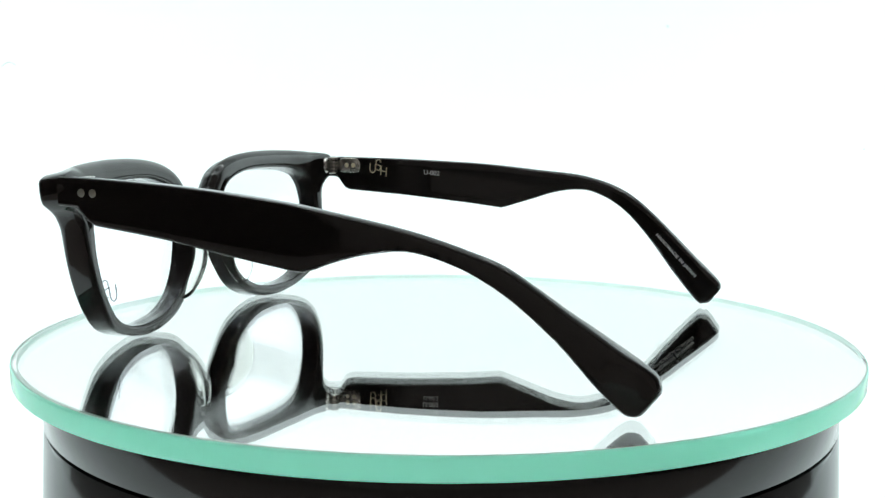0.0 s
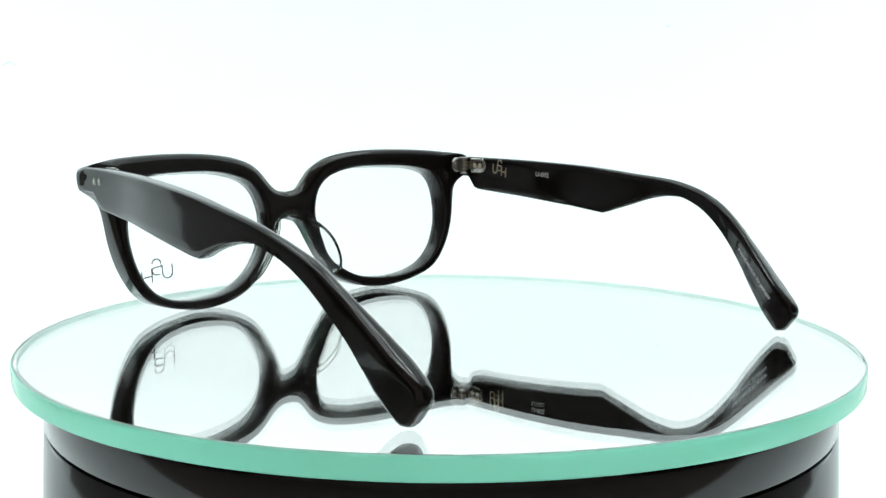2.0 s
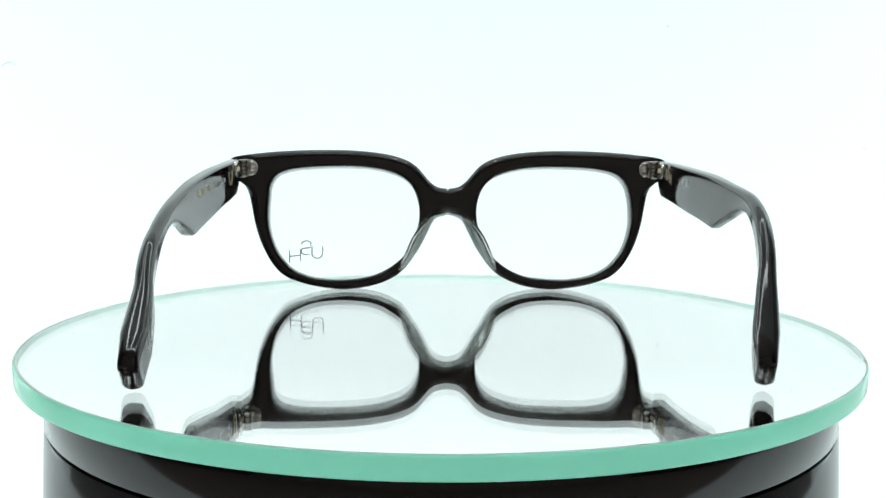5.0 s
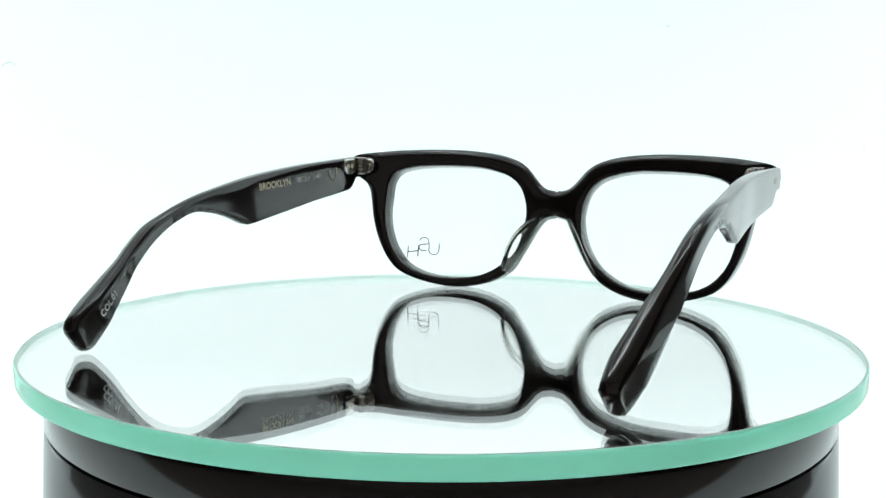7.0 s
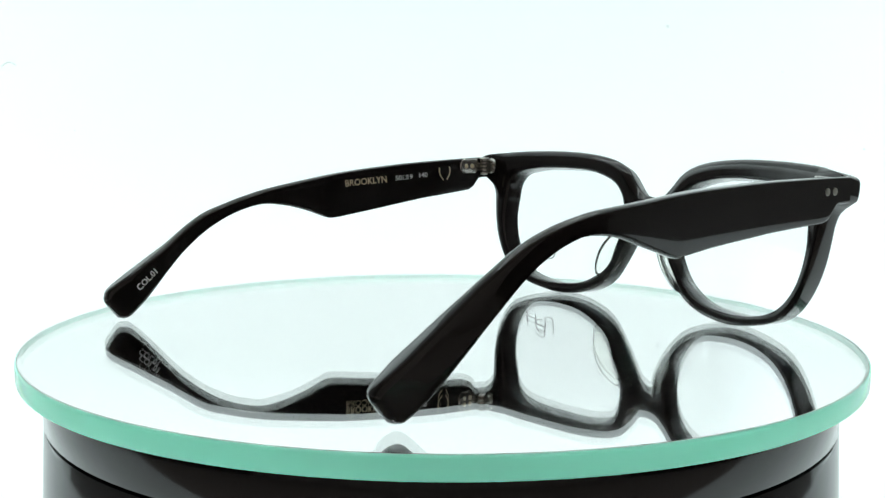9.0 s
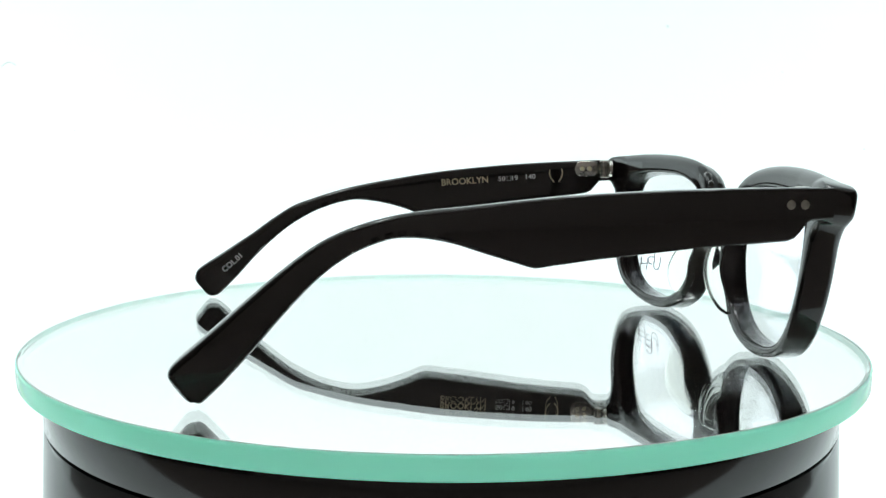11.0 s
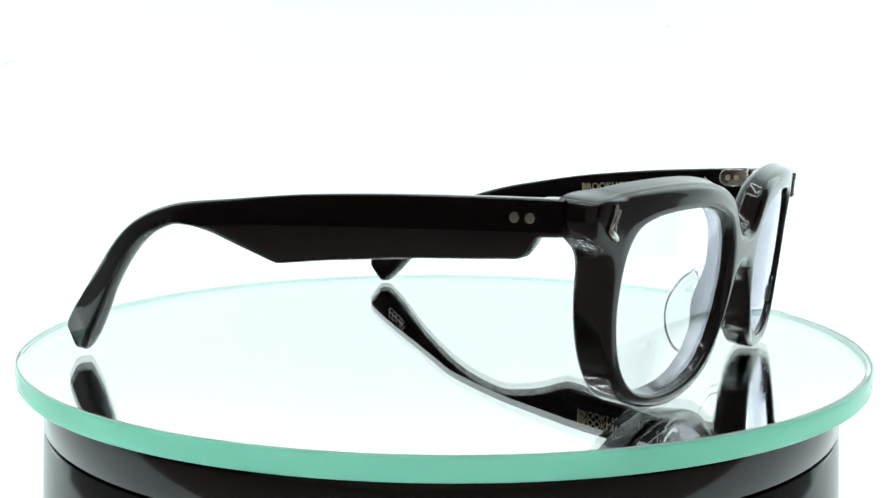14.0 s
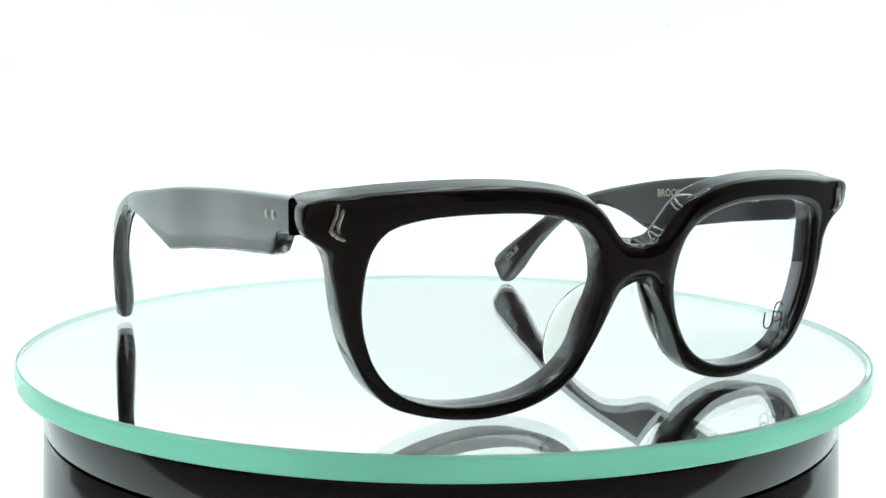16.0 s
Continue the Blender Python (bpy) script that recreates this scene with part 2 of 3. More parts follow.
def glass_disc():
    root = tagged(empty("glass_disc", pose(0, 0, TOP)), "round mirror-backed glass plate with a green edge on the turntable", "glass plate")
    R, T = 0.1082, 0.0050
    ecc = 0.0006
    prof = [(0, 0), (R - 0.0010, 0), (R - 0.0006, 0), (R - 0.0004, -0.00005), (R - 0.0002, -0.0002), (R - 0.00005, -0.0004), (R, -0.0007),
            (R, -T + 0.0007), (R - 0.0001, -T + 0.0004), (R - 0.0003, -T + 0.0001), (R - 0.0006, -T), (R - 0.0010, -T), (0, -T)]
    bm = bmesh.new()
    lathe(bm, prof, 256, lambda i: 3 if i == 2 else (1 if 3 <= i <= 9 else (2 if i > 9 else 0)))
    a = math.radians(190 - turn(0.0))
    for v in bm.verts:
        v.co.x += ecc * math.cos(a)
        v.co.y += ecc * math.sin(a)
    part("glass_plate", bm, [GLASS, GLASS_EDGE, MIRROR, ARRIS], root, "clear glass silvered underneath", angle=1.2)
    # Added ring that whitens the green edge where it shows through the plate.
    bm = bmesh.new()
    lathe(bm, [(R - 0.0011, -0.0003), (R - 0.0009, -0.0003), (R - 0.0009, -T + 0.0005), (R - 0.0011, -T + 0.0005), (R - 0.0011, -0.0003)], 192)
    part("edge_whitener", bm, EDGE_WHITENER, root, "added pale ring inside the edge that whitens its far side")
    bm = bmesh.new()
    lathe(bm, [(0, -T - 0.0001), (R - 0.0022, -T - 0.0001), (R - 0.0022, -T - 0.0003), (0, -T - 0.0003)], 192)
    part("backing_paint", bm, GAP_BLACK, root, "dark protective paint")
    return root


# ---------------------------------------------------------------- eyeglasses
# Lengths in millimetres in the spectacles' own space: x across, y to the front, z up from the glass.
MM = 0.001
OFF = 4.23           # the turning axis lies this far from the middle of the bridge
MID = -0.2            # middle of the front
HOLE = [(60.5, 26.6), (60, 31.1), (58.8, 34.8), (55.9, 37.8), (50, 39.4), (42.5, 40), (34.4, 40.1), (27.3, 39.8), (20.8, 38.6),
        (15.5, 36.6), (12, 33.4), (10.2, 29.1), (9.6, 24.7), (10.2, 19.8), (12, 14.8), (15.4, 10.1), (20.3, 6.4), (26.3, 4), (34.4, 3.1),
        (42, 3.4), (48.7, 5), (53.8, 7.9), (57.6, 12.4), (59.6, 17.3), (60.5, 22.2)]
OUTER = [(0, 32.6), (3.5, 33.2), (6, 35), (8.2, 37.5), (10.5, 40), (13.8, 42.1), (19, 43.8), (26, 44.9), (35, 45.5), (46, 45.5), (57, 45),
        (65, 44.2), (69.5, 43.5), (71.3, 42.6), (71.7, 40.6), (71.5, 38.1), (70.8, 36.6), (68.8, 35.6), (67, 34), (66, 31.1), (65, 26.6),
        (64, 21.6), (62.5, 16.6), (60.4, 12.0), (57.8, 7.9), (54, 4.5), (48.5, 2.3), (42, 0.8), (34.5, 0.0), (27, 0.7), (20.2, 2.7),
        (15.0, 6.0), (11.8, 11.2), (9, 16.1), (6.3, 20.6), (4, 23.2), (2, 24.4), (0, 24.6)]
CENTRE = Vector((34, 22.5))


def face_y(x, z):
    return 84.2 - 0.00165 * x * x - 0.11 * (44.0 - z)


def back_rise(z):
    """How much higher the back edge of the front lies than its front edge."""
    return 0.25 + 0.75 * min(max(z / 20, 0), 1)


def place(x, y, z):
    return Vector(((x + OFF) * MM, y * MM, z * MM))


def crossing(poly, d):
    """Where the ray from the lens centre along d leaves the closed polygon."""
    best = None
    for a, b in zip(poly, poly[1:] + poly[:1]):
        pa, e = a - CENTRE, b - a
        den = d.x * e.y - d.y * e.x
        if abs(den) < 1e-9:
            continue
        s = (pa.x * e.y - pa.y * e.x) / den
        u = (pa.x * d.y - pa.y * d.x) / den
        if s > 0 and -1e-6 <= u <= 1 + 1e-6 and (best is None or s > best):
            best = s
    return CENTRE + d * best


def rounded(d, r):
    return 0.0 if d >= r else r - math.sqrt(max(r * r - (r - d) ** 2, 0.0))


def front_frame(root):
    hole = spline(HOLE, 6)
    outer_open = spline(OUTER, 6, closed=False)
    seg = [(a, b) for a, b in zip(outer_open, outer_open[1:])]
    A0 = np.array([a[:] for a, b in seg])
    E0 = np.array([(b - a)[:] for a, b in seg])
    L0 = (E0 ** 2).sum(1) + 1e-12

    def to_outer(p):
        q = np.array(p[:]) - A0
        u = np.clip((q * E0).sum(1) / L0, 0, 1)
        return float(np.sqrt((((q - E0 * u[:, None]) ** 2).sum(1)).min()))

    def inset(sx, p):
        """The outer flank of one rim stands a little further in than the other."""
        return 1.2 * min(max((p.x - 42) / 16, 0), 1) * min(max((38 - p.y) / 8, 0), 1) * min(max(p.y / 9, 0), 1) if sx < 0 else 0.0

    N, RO, RI = 300, 2.7, 1.0
    bm = bmesh.new()
    for sx in (1, -1):
        front, back, seam = [], [], []
        for k in range(N):
            a = 2 * math.pi * k / N
            d = Vector((math.cos(a), math.sin(a)))
            h, o = crossing(hole, d), crossing(outer_open, d)
            w = (o - h).length
            crisp = 1.0 - 0.55 * min(max((o.x - 63) / 5, 0), 1) * min(max((o.y - 32) / 4, 0), 1)      # the end pieces keep crisper edges
            ro, ri = min(RO * crisp, 0.48 * w), min(RI, 0.25 * w)
            ss = [0, 0.12 * ri, 0.45 * ri, ri] + [ri + (w - ri - ro) * j / 5 for j in range(1, 5)] + [w - ro, w - 0.62 * ro, w - 0.32 * ro, w - 0.1 * ro, w - 0.02 * ro, w]
            fr, bk = [], []
            is_seam = o.x < 0.02
            seam.append(is_seam)
            for s in ss:
                p = h + (o - h) * (s / w)
                dep_o, dep_i = rounded(to_outer(p), ro), rounded(s, ri)
                if is_seam and s > w - 1e-6:
                    p = Vector((0, p.y))
                y = face_y(p.x, p.y)
                thick = 7.2 + 0.5 * min(max((p.x - 50) / 15, 0), 1)
                nose = max(1 - abs(p.y - 17.0) / 9.0, 0) * max(1 - max(p.x - 11.0, 0) / 6.0, 0)
                thick += 1.3 * nose * nose * (3 - 2 * nose)          # the rim is built up behind the pads
                fr.append(bm.verts.new(place(MID + sx * (p.x - inset(sx, p) * (1.0 - 0.7 * s / w)), y - dep_o - dep_i, p.y)))
                bk.append(bm.verts.new(place(MID + sx * (p.x - inset(sx, p) * (1.0 - 0.7 * s / w)), y - thick + dep_o * (1.0 - 1.4 * (1.0 - crisp)) + dep_i, p.y + back_rise(p.y))))
            front.append(fr)
            back.append(bk)
        for k in range(N):
            k2 = (k + 1) % N
            for grid in (front, back):
                for j in range(len(grid[k]) - 1):
                    bm.faces.new((grid[k][j], grid[k][j + 1], grid[k2][j + 1], grid[k2][j]))
            bm.faces.new((front[k][0], front[k2][0], back[k2][0], back[k][0]))
            if not (seam[k] and seam[k2]):
                bm.faces.new((front[k][-1], front[k2][-1], back[k2][-1], back[k][-1]))
    bmesh.ops.remove_doubles(bm, verts=bm.verts, dist=2e-6)
    return part("front_frame", bm, ACETATE, root, "thick black acetate front", angle=0.9)


def lens(root, sx):
    hole = spline(HOLE, 6)
    N, M = 120, 10
    bm = bmesh.new()
    sheets = []
    for dep in (1.4, 2.9):
        c = bm.verts.new(place(MID + sx * CENTRE.x, face_y(CENTRE.x, CENTRE.y) + 0.5 - dep, CENTRE.y))
        rings = []
        for k in range(N):
            a = 2 * math.pi * k / N
            d = Vector((math.cos(a), math.sin(a)))
            h = crossing(hole, d)
            row = []
            for j in range(1, M + 1):
                p = CENTRE + (h + d * 0.25 - CENTRE) * (j / M)
                r2 = (p - CENTRE).length_squared
                row.append(bm.verts.new(place(MID + sx * p.x, face_y(p.x, p.y) + 0.5 - 0.0012 * r2 - dep, p.y + 0.4 * back_rise(p.y))))
            rings.append(row)
        for k in range(N):
            k2 = (k + 1) % N
            bm.faces.new((c, rings[k][0], rings[k2][0]))
            for j in range(M - 1):
                bm.faces.new((rings[k][j], rings[k][j + 1], rings[k2][j + 1], rings[k2][j]))
        sheets.append(rings)
    for k in range(N):
        k2 = (k + 1) % N
        bm.faces.new((sheets[0][k][-1], sheets[0][k2][-1], sheets[1][k2][-1], sheets[1][k][-1]))
    ob = part("lens", bm, LENS, root, "clear demo lens", angle=0.9)
    ob.visible_shadow = False
    return ob


def nose_pad(root, sx):
    """Clear fin on the nose side of the rim, standing back from the frame."""
    outline = spline([(0, 6.6), (-2.8, 8.0), (-5.6, 11.6), (-7.0, 16.0), (-6.6, 20.2), (-4.4, 23.6), (-1.4, 25.2), (1.2, 25.4), (1.8, 17.0), (1.2, 7.2)], 6)
    bm = bmesh.new()
    mid = Vector((-1.6, 17.0))
    sides = []
    for off in (-1, 1):
        rings = []
        for q, t in ((1.0, 0.2), (0.985, 0.45), (0.95, 0.65), (0.88, 0.8), (0.5, 0.95)):
            ring = []
            for p in outline:
                b = mid + (p - mid) * q
                # the fin follows the slanting nose side of the rim
                x = 6.6 + (22.0 - b.y) * 0.50 + 0.017 * max(16.0 - b.y, 0) ** 2 + off * t + 0.42 * (-b.x)
                ring.append(bm.verts.new(place(MID + sx * x, face_y(x, b.y) - 7.0 + 0.92 * b.x, b.y)))
            rings.append(ring)
        for a, b in zip(rings, rings[1:]):
            for k in range(len(a)):
                bm.faces.new((a[k], a[(k + 1) % len(a)], b[(k + 1) % len(a)], b[k]))
        bm.faces.new(rings[-1])
        sides.append(rings[0])
    a, b = sides
    for k in range(len(a)):
        bm.faces.new((a[k], a[(k + 1) % len(a)], b[(k + 1) % len(a)], b[k]))
    return part("nose_pad", bm, PAD, root, "clear acetate nose pad")


# Side outlines of the two temples (y to the front, z up): upper edge, rounded tip, lower edge and the straight step below.
SIDE = {
    1: dict(
        top=[(69.6, 43.7), (60, 43.7), (39, 43.4), (17, 42.6), (5.5, 41.8), (-6, 40.7), (-18.2, 39.6), (-24.7, 38.4), (-31.1, 36.5), (-37.7, 33.3),
             (-44.6, 28.1), (-51.6, 21.9), (-58.9, 15.2), (-65.5, 9.3), (-66.9, 7.5)],
        low=[(-61.9, 1.0), (-59.7, 1.6), (-51.8, 10.2), (-44.5, 19.0), (-37.6, 26.4), (-31.1, 31.2), (-24.6, 33.9), (-20.5, 34.4), (-16, 34.1), (-10.8, 33),
             (-5.7, 31.3), (0.3, 29.4), (4, 28.2)],
        step=[(5.6, 27.8), (17.3, 29.2), (39.5, 31.2), (60.2, 32.5), (61.5, 33.1), (62.7, 34.6), (63.9, 36.3), (64.9, 36.8), (69.6, 37)],
        sway=[(-72, 61.7), (-62, 63.6), (-52, 66.6), (-40, 69.9), (-20, 72), (4, 71.3), (29, 70.1), (50, 69.9), (62, 69.9), (72, 70.0)]),
    -1: dict(
        top=[(69.6, 43.8), (60, 43.6), (40, 42.6), (26, 41.5), (11, 39.9), (-2, 37.9), (-14.5, 35.7), (-22.9, 33.7), (-29.8, 31.6), (-37.2, 28.9),
             (-44.1, 24.6), (-49.6, 20.7), (-54.6, 17.5), (-60.1, 13.9), (-66.9, 9.5), (-68.2, 7.2)],
        low=[(-62.9, 0.5), (-60.6, 1.3), (-54.9, 6.9), (-49.2, 13), (-43.6, 18.2), (-37.7, 22.8), (-31.3, 26.5), (-25.9, 28.7), (-20.5, 30.2), (-15.5, 30.7),
             (-8, 29.7), (-1, 27.8), (4, 25.9)],
        step=[(6.2, 25.3), (9, 25.5), (25.6, 28), (40.4, 30.4), (59.8, 32.7), (61.5, 33.6), (63.2, 35.6), (64.2, 36.7), (69.6, 37)],
        sway=[(-72, -71.0), (-62, -71.3), (-50, -72.0), (-40, -73.2), (-15, -73.8), (11, -73), (31, -71.8), (50, -70.4), (72, -69.8)]),
}
SWAY = {sx: spline(d["sway"], 8, closed=False) for sx, d in SIDE.items()}


def temple_x(sx, y):
    return float(np.interp(y, [p.x for p in SWAY[sx]], [p.y for p in SWAY[sx]]))


def fin_line(sx, y):
    """Height of the ridge below which the outer side of a temple slopes inwards."""
    a, b = SIDE[sx]["low"][7], SIDE[sx]["step"][-2]
    return a[1] + (b[1] - a[1]) * (y - a[0]) / (b[0] - a[0]) + 0.9 - 0.5 * max(a[0] + 6.0 - y, 0.0)


def temple_half(y):
    return 2.0 - 0.2 * min(max((40 - y) / 50, 0), 1) + 0.4 * min(max((-28 - y) / 22, 0), 1) + 0.8 * min(max((-46 - y) / 12, 0), 1) - 0.7 * min(max((-59 - y) / 5, 0), 1)


def walk_along(points, marks, count):
    """Points on a polyline at even steps between marks, which are y values in falling order."""
    run, out = [0.0], []
    for a, b in zip(points, points[1:]):
        run.append(run[-1] + (b - a).length)
    at = [min(range(len(points)), key=lambda i: abs(points[i].x - m)) for m in marks]
    for (i, j), c in zip(zip(at, at[1:]), count):
        for k in range(c):
            s = run[i] + (run[j] - run[i]) * k / c
            out.append((float(np.interp(s, run, [p.x for p in points])), float(np.interp(s, run, [p.y for p in points]))))
    out.append(tuple(points[at[-1]]))
    return [Vector(p) for p in out]


def temple(root, sx):
    d = SIDE[sx]
    top = spline(d["top"], 8, closed=False)
    low = (spline(d["low"] + d["step"][:1], 8, closed=False) + [Vector(p) for p in d["step"][1:]])[::-1]
    kink, neck, tip = d["step"][0][0], d["low"][7][0], d["low"][1][0]
    st = [p[0] for p in d["step"]]
    count = [2, 2, 2, 2, 26, 14, 18, 24, 26, 6]
    low = walk_along(low, [69.6, st[-2], st[-3], st[-4], st[-5], 17.3, kink, neck, -38.1, tip, d["low"][0][0]], count)
    top = walk_along(top, [69.6, st[-2] + 0.5, st[-3] + 0.8, st[-4] + 0.8, st[-5] + 0.8, 17.0, kink + 0.6, neck - 0.6, -41.2, d["top"][-2][0], d["top"][-1][0]], count)
    n = len(low)
    rim_at = [(0.0, 0.80), (0.05, 0.50), (0.20, 0.22), (0.42, 0.06), (0.70, 0.0)]
    bm = bmesh.new()
    rings = []
    extra = [(0.45, 0.30), (0.90, 0.80), (1.15, 1.45)]
    for k in range(n + len(extra)):
        i = min(k, n - 1)
        a, b = low[i], top[i]
        h = temple_half(0.5 * (a.x + b.x))
        g = 1.0 + 1.25 * min(max((8 - 0.5 * (a.x + b.x)) / 30, 0), 1)     # the edges grow rounder towards the ear
        rim = [(r * g, c * g) for r, c in rim_at]
        shrink = 0.0
        if k >= n:                               # the tip is rounded off over its end face
            out, shrink = extra[k - n]
            e = (b - a).normalized()
            push = Vector((-e.y, e.x)) * out
            push = push if push.x < 0 else -push
            a, b = a + push + e * shrink, b + push - e * shrink
        w = (b - a).length
        e = (b - a) / w
        cut = min(max((fin_line(sx, a.x) - a.y) / max(b.y - a.y, 1e-3), 0.22), 0.72)
        ss = [(r, c) for r, c in rim] + [(w * f, 0.0) for f in (0.5 * cut, cut - 0.015, cut + 0.015, 0.5 + 0.5 * cut)] + [(w - r, c) for r, c in rim[::-1]]
        ring = []
        for side in (1, -1):
            for s, c in (ss if side > 0 else ss[::-1]):
                p = a + e * s
                lean = (0.09 if sx > 0 else 0.02) * max(fin_line(sx, p.x) - p.y, 0.0) if side == sx and k < n else 0.0
                ring.append(bm.verts.new(place(temple_x(sx, p.x) + side * max(h - c - shrink - lean, 0.15), p.x, p.y)))
        rings.append(ring)
    m = len(rings[0])
    for a, b in zip(rings, rings[1:]):
        for k in range(m):
            bm.faces.new((a[k], a[(k + 1) % m], b[(k + 1) % m], b[k]))
    for ring in (rings[0], rings[-1]):
        half = m // 2
        for k in range(half - 1):
            bm.faces.new((ring[k], ring[k + 1], ring[m - 2 - k], ring[m - 1 - k]))
    ob = part("temple", bm, ACETATE, root, "black acetate temple bent down at the ear", angle=0.5)
    for y in (60.0, 63.1):
        bm = bmesh.new()
        x = temple_x(sx, y) + sx * 2.0
        for v in lathe(bm, [(0, 0.10), (0.8, 0.09), (0.98, 0.03), (1.0, -0.2)], 24).verts:
            v.co = place(x + sx * v.co.z, y + v.co.x, 40.2 + v.co.y)
        part("rivet", bm, DULL_SILVER, ob, "silver rivet head")
    return ob


def hinge(root, sx):
    """Five-knuckle hinge between the end piece and the temple, with its two round-ended plates."""
    xi = temple_x(sx, 58) - sx * 2.0
    ob = part("hinge", stadium(lambda u, v, d: place(xi - sx * d, 55.4 + u, 40.9 + v), 8.6, 5.0, 0.55), SILVER, root, "worn silver hinge")
    for y in (58.0, 60.5):
        bm = bmesh.new()
        for v in lathe(bm, [(0, 0.38), (0.5, 0.33), (0.8, 0.1), (0.85, -0.2)], 20).verts:
            v.co = place(xi - sx * (0.5 + v.co.z), y + v.co.x, 40.9 + v.co.y)
        part("plate_rivet", bm, GOLD, ob)
    for k in range(5):
        bm = bmesh.new()
        z0 = 38.0 + k * 1.16
        for v in lathe(bm, [(0, 0.0), (1.5, 0.0), (1.75, 0.14), (1.75, 0.88), (1.5, 1.02), (0, 1.02)], 24).verts:
            v.co = place(xi - sx * 1.4 + v.co.x, 65.2 + v.co.y, z0 + v.co.z)
        part("knuckle", bm, SILVER, ob)
    part("front_plate", stadium(lambda u, v, d: place(xi - sx * (0.2 + u), 67.6 - d - 0.2 * u, 40.9 + v), 5.6, 5.2, 0.7), SILVER, ob)
    for k in range(4):
        bm = bmesh.new()
        z = 39.0 + k * 1.25
        tube(bm, [place(xi - sx * 1.0, 66.7, z), place(xi - sx * 4.6, 66.0, z)], 0.00034, 8)
        part("plate_ridge", bm, SILVER, ob)
    return ob


def stadium(fn, length, height, depth):
    """A plate with round ends, domed at its rim; fn lays (along, across, out) in space."""
    bm = bmesh.new()
    r, rings = height / 2, []
    for inset, d in ((0.0, -0.3), (0.0, depth * 0.5), (0.15, depth * 0.85), (0.4, depth)):
        ring = []
        for k in range(32):
            a = 2 * math.pi * (k + 0.5) / 32
            cx = r if math.cos(a) < 0 else length - r
            ring.append(bm.verts.new(fn(cx + (r - inset) * math.cos(a), (r - inset) * math.sin(a), d)))
        rings.append(ring)
    for a, b in zip(rings, rings[1:]):
        for k in range(32):
            bm.faces.new((a[k], a[(k + 1) % 32], b[(k + 1) % 32], b[k]))
    bm.faces.new(rings[-1])
    bm.faces.new(rings[0])
    return bm


def strokes(name, paths, radius, fn, mat, parent, label):
    """Raised strokes: each path in the plane (u, v) is laid on a surface by fn."""
    bm = bmesh.new()
    for p in paths:
        tube(bm, [fn(u, v) for u, v in p], radius, 8)
    return part(name, bm, mat, parent, label)


def arc(cx, cy, rx, ry, a0, a1, n=12):
    return [(cx + rx * math.cos(math.radians(a0 + (a1 - a0) * k / n)), cy + ry * math.sin(math.radians(a0 + (a1 - a0) * k / n))) for k in range(n + 1)]


def emblem():
    """A cup, a loop and a ladder of thin strokes, 10 wide and 7 high."""
    cup = [(0, 4.6)] + arc(1.6, 2.0, 1.6, 2.0, 180, 360) + [(3.2, 4.6)]
    loop = [(6.2, 5.6)] + arc(4.9, 5.5, 1.4, 1.4, 20, 190) + [(3.6, 4.3), (5.8, 4.0)] + arc(4.9, 2.9, 1.5, 1.4, 60, -120)
    return [cup, loop, [(6.6, 3.7), (6.6, -0.8)], [(9.8, 3.2), (9.8, -1.4)], [(6.6, 1.4), (9.8, 0.9)]]


def lettering(text, height, width, fn, mat, parent, label):
    """Flat printed words on a surface."""
    cu = bpy.data.curves.new("lettering", "FONT")
    cu.body, cu.size, cu.resolution_u, cu.offset = text, 1.0, 3, 0.014
    tmp = new("lettering", cu)
    bpy.context.view_layer.update()
    me = bpy.data.meshes.new_from_object(tmp.evaluated_get(bpy.context.evaluated_depsgraph_get()))
    bpy.data.objects.remove(tmp)
    xs, ys = [v.co.x for v in me.vertices], [v.co.y for v in me.vertices]
    for v in me.vertices:
        v.co = fn((v.co.x - min(xs)) / (max(xs) - min(xs)) * width, (v.co.y - min(ys)) / (max(ys) - min(ys)) * height)
    me.materials.append(mat)
    ob = new("lettering", me)
    ob.parent = parent
    return tagged(ob, label)


def on_temple(sx, y0, z0, slope):
    """Maps (u, v) to the inner face of a temple; words run towards the front on one side and to the back on the other."""
    c, s = math.cos(math.radians(slope)), math.sin(math.radians(slope))

    def fn(u, v):
        y = y0 - sx * (u * c - v * s)
        z = z0 + u * s + v * c
        return place(temple_x(sx, y) - sx * (temple_half(y) + 0.12), y, z)
    return fn


def front_ornament(root, sx):
    """Small silver bolt set into the end piece."""
    def fn(u, v):
        x, z = 66.2 - 1.15 * u, 36.6 + v
        return place(MID + sx * x, face_y(x, z) + 0.30, z)
    bm = bmesh.new()
    tube(bm, [fn(0.0, 6.0), fn(-0.15, 4.6), fn(-0.6, 3.2), fn(-0.95, 2.0)], [0.00040, 0.00038, 0.00044, 0.00042], 10)
    tube(bm, [fn(0.8, 5.1), fn(0.5, 3.9), fn(0.15, 2.7), fn(0.1, 1.6), fn(0.4, 0.8)], [0.00040, 0.00042, 0.00042, 0.0004, 0.00038], 10)
    tube(bm, [fn(-0.95, 1.7), fn(-0.3, 1.1), fn(0.5, 0.5), fn(1.0, 0.0)], [0.0005, 0.00058, 0.00062, 0.0005], 10)
    return part("front_ornament", bm, SILVER, root, "small silver bolt ornament")


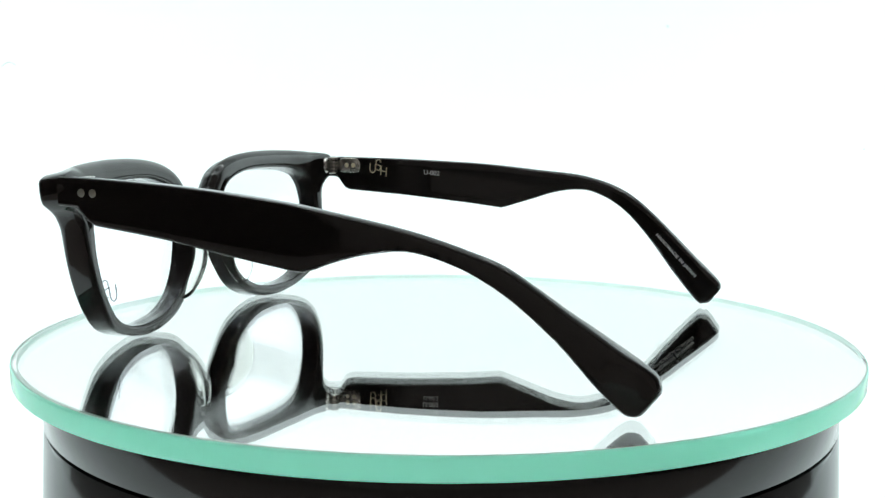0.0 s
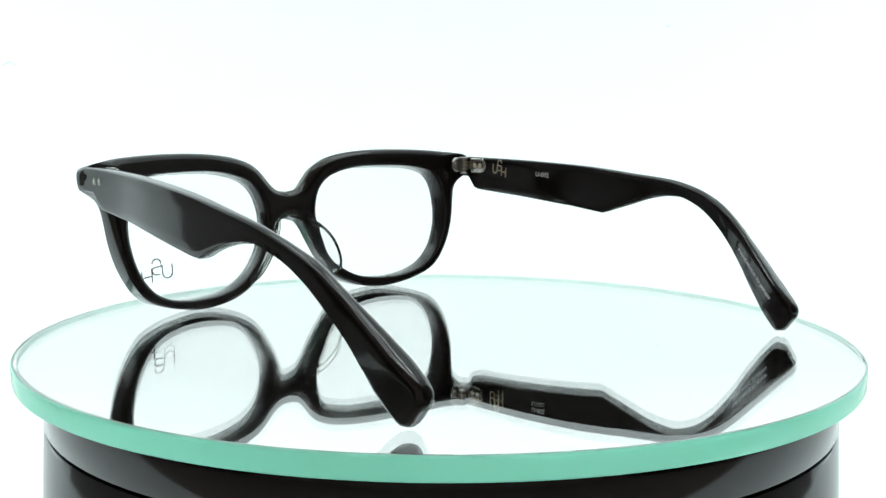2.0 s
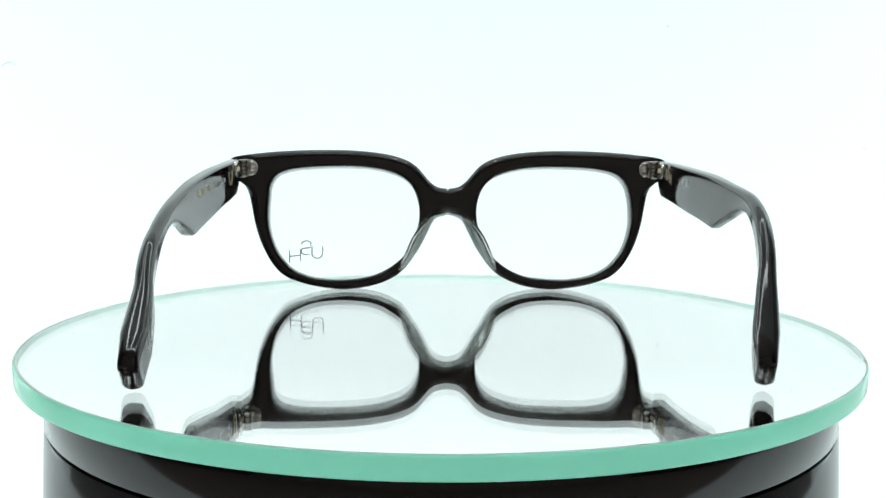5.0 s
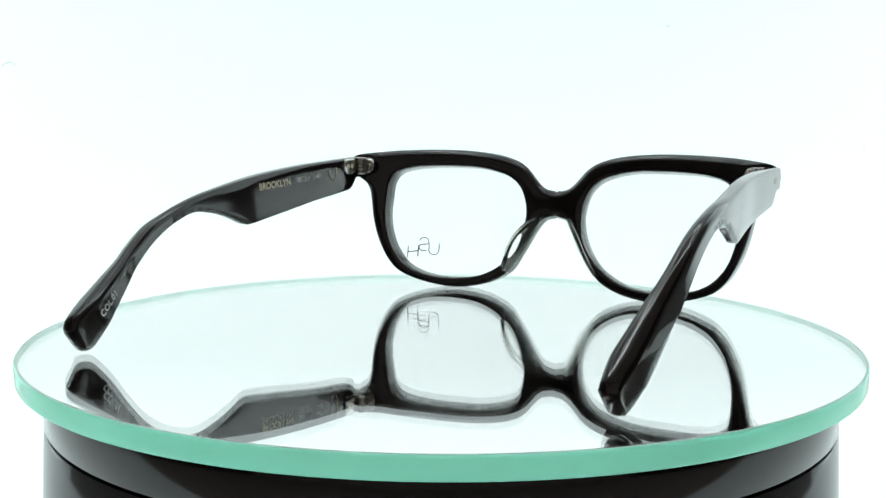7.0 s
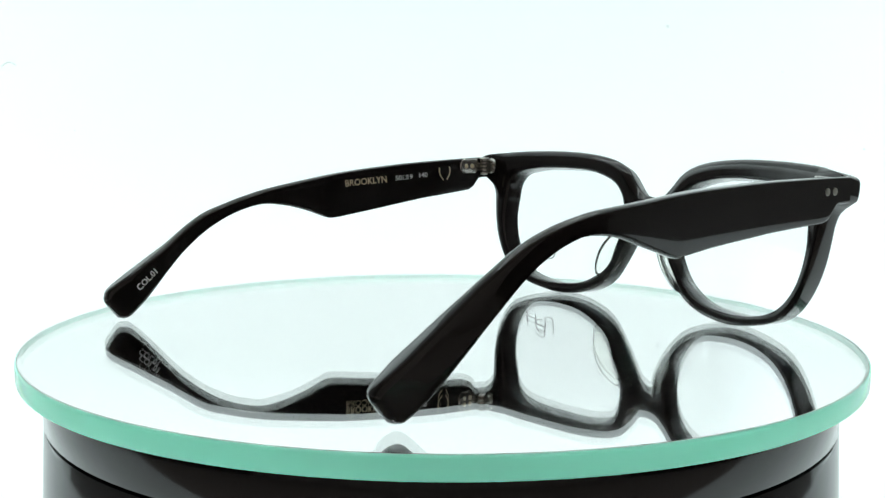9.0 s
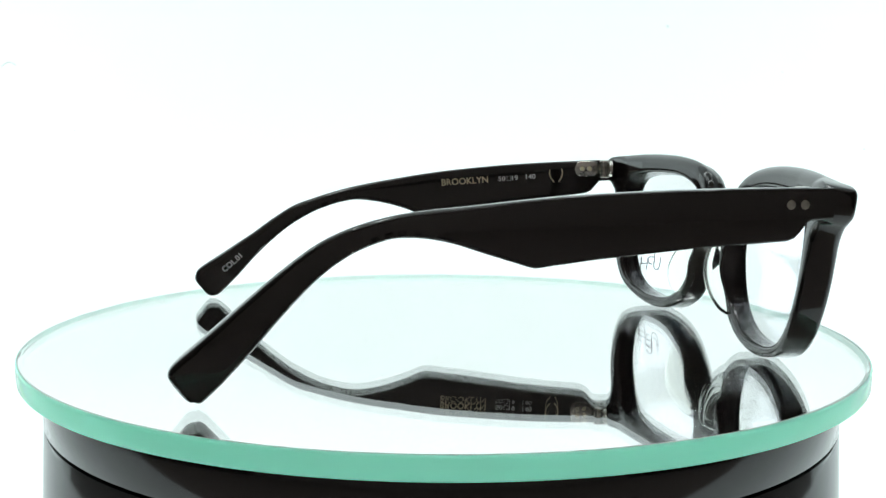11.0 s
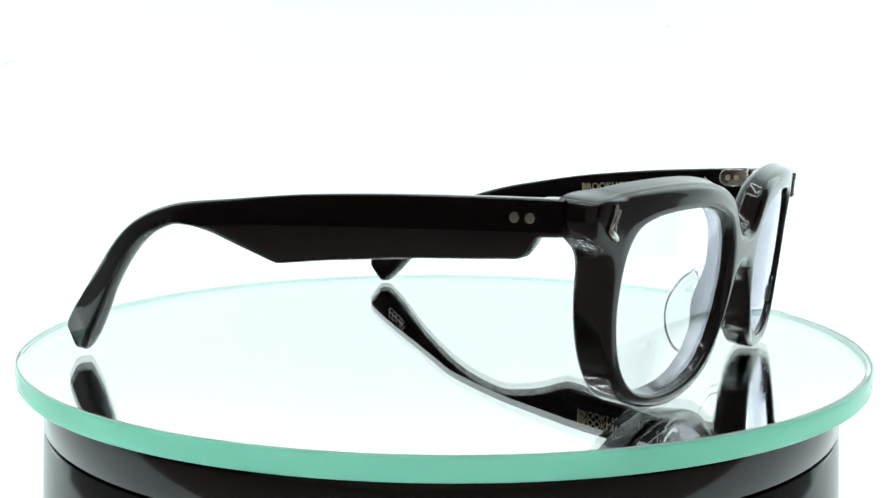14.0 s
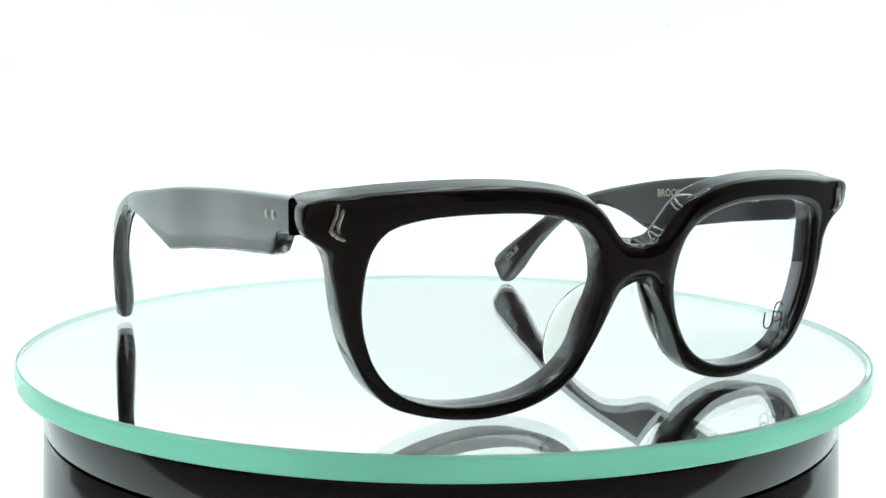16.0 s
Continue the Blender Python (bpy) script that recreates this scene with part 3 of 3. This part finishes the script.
def eyeglasses():
    root = tagged(empty("eyeglasses", pose(0, 0, TOP)), "glossy black thick-rimmed acetate eyeglasses standing open on glass", "eyeglasses")
    front_frame(root)
    lenses = {}
    for sx in (1, -1):
        lenses[sx] = lens(root, sx)
        nose_pad(root, sx)
        hinge(root, sx)
        front_ornament(root, sx)
    right, left = temple(root, 1), temple(root, -1)
    # Prints inside the temples.
    strokes("emblem", [[(u * 0.62, v * 0.66) for u, v in p] for p in emblem()], 0.00018, on_temple(1, 52.0, 38.6, -3), GOLD, right, "gold foil emblem")
    lettering("U-002", 1.6, 5.6, on_temple(1, 32.3, 38.3, -3), WHITE_PRINT, right, "white printed code")
    lettering("HANDMADE IN JAPAN", 1.4, 17.6, on_temple(1, -46.0, 20.9, -43), WHITE_PRINT, right, "white printed words")
    lettering("BROOKLYN", 2.2, 15.4, on_temple(-1, 11.3, 35.2, 4), GOLD, left, "gold printed word")
    lettering("50", 1.6, 2.4, on_temple(-1, 30.0, 36.7, 4), WHITE_PRINT, left, "white printed size")
    lettering("19", 1.6, 2.0, on_temple(-1, 34.6, 37.0, 4), WHITE_PRINT, left, "white printed size")
    strokes("size_box", [[(0, 0), (1.3, 0), (1.3, 1.4), (0, 1.4), (0, 0)]], 0.00009, on_temple(-1, 32.9, 36.95, 4), WHITE_PRINT, left, "white printed square")
    lettering("140", 1.6, 3.2, on_temple(-1, 39.2, 37.4, 4), WHITE_PRINT, left, "white printed size")
    strokes("wing_mark", [[(0.2, 4.0), (0.0, 3.0), (0.3, 1.6), (1.4, 0.0)], [(4.2, 4.0), (4.4, 3.0), (4.1, 1.6), (3.0, 0.0)]], 0.0002,
            on_temple(-1, 47.2, 36.4, 4), GOLD, left, "gold foil mark")
    lettering("COL.01", 1.9, 7.4, on_temple(-1, -58.9, 8.2, 40), WHITE_PRINT, left, "white printed colour code")

    def on_lens(u, v):
        x, z = 42.2 + u, 9.8 + v
        p = Vector((x, z))
        return place(MID - x, face_y(x, z) + 0.5 - 0.0012 * (p - CENTRE).length_squared - 0.95, z + 0.4 * back_rise(z))
    strokes("lens_print", [[(u * 1.12, v * 0.84) for u, v in p] for p in emblem()], 0.00018, on_lens, DARK_PRINT, lenses[-1], "thin dark printed emblem")
    return root


booth()
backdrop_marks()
platter = turntable()
disc = glass_disc()
glasses = eyeglasses()


def motions():
    times = [0.5 * k for k in range(33)]
    walk(disc, [(t, pose(0, 0, TOP, 0, 0, turn(t))) for t in times])
    walk(platter, [(t, pose(0, 0, 0, 0, 0, turn(t))) for t in times])
    walk(glasses, [(t, pose(0, 0, TOP, 0, 0, 69.8 + turn(t))) for t in times])


motions()
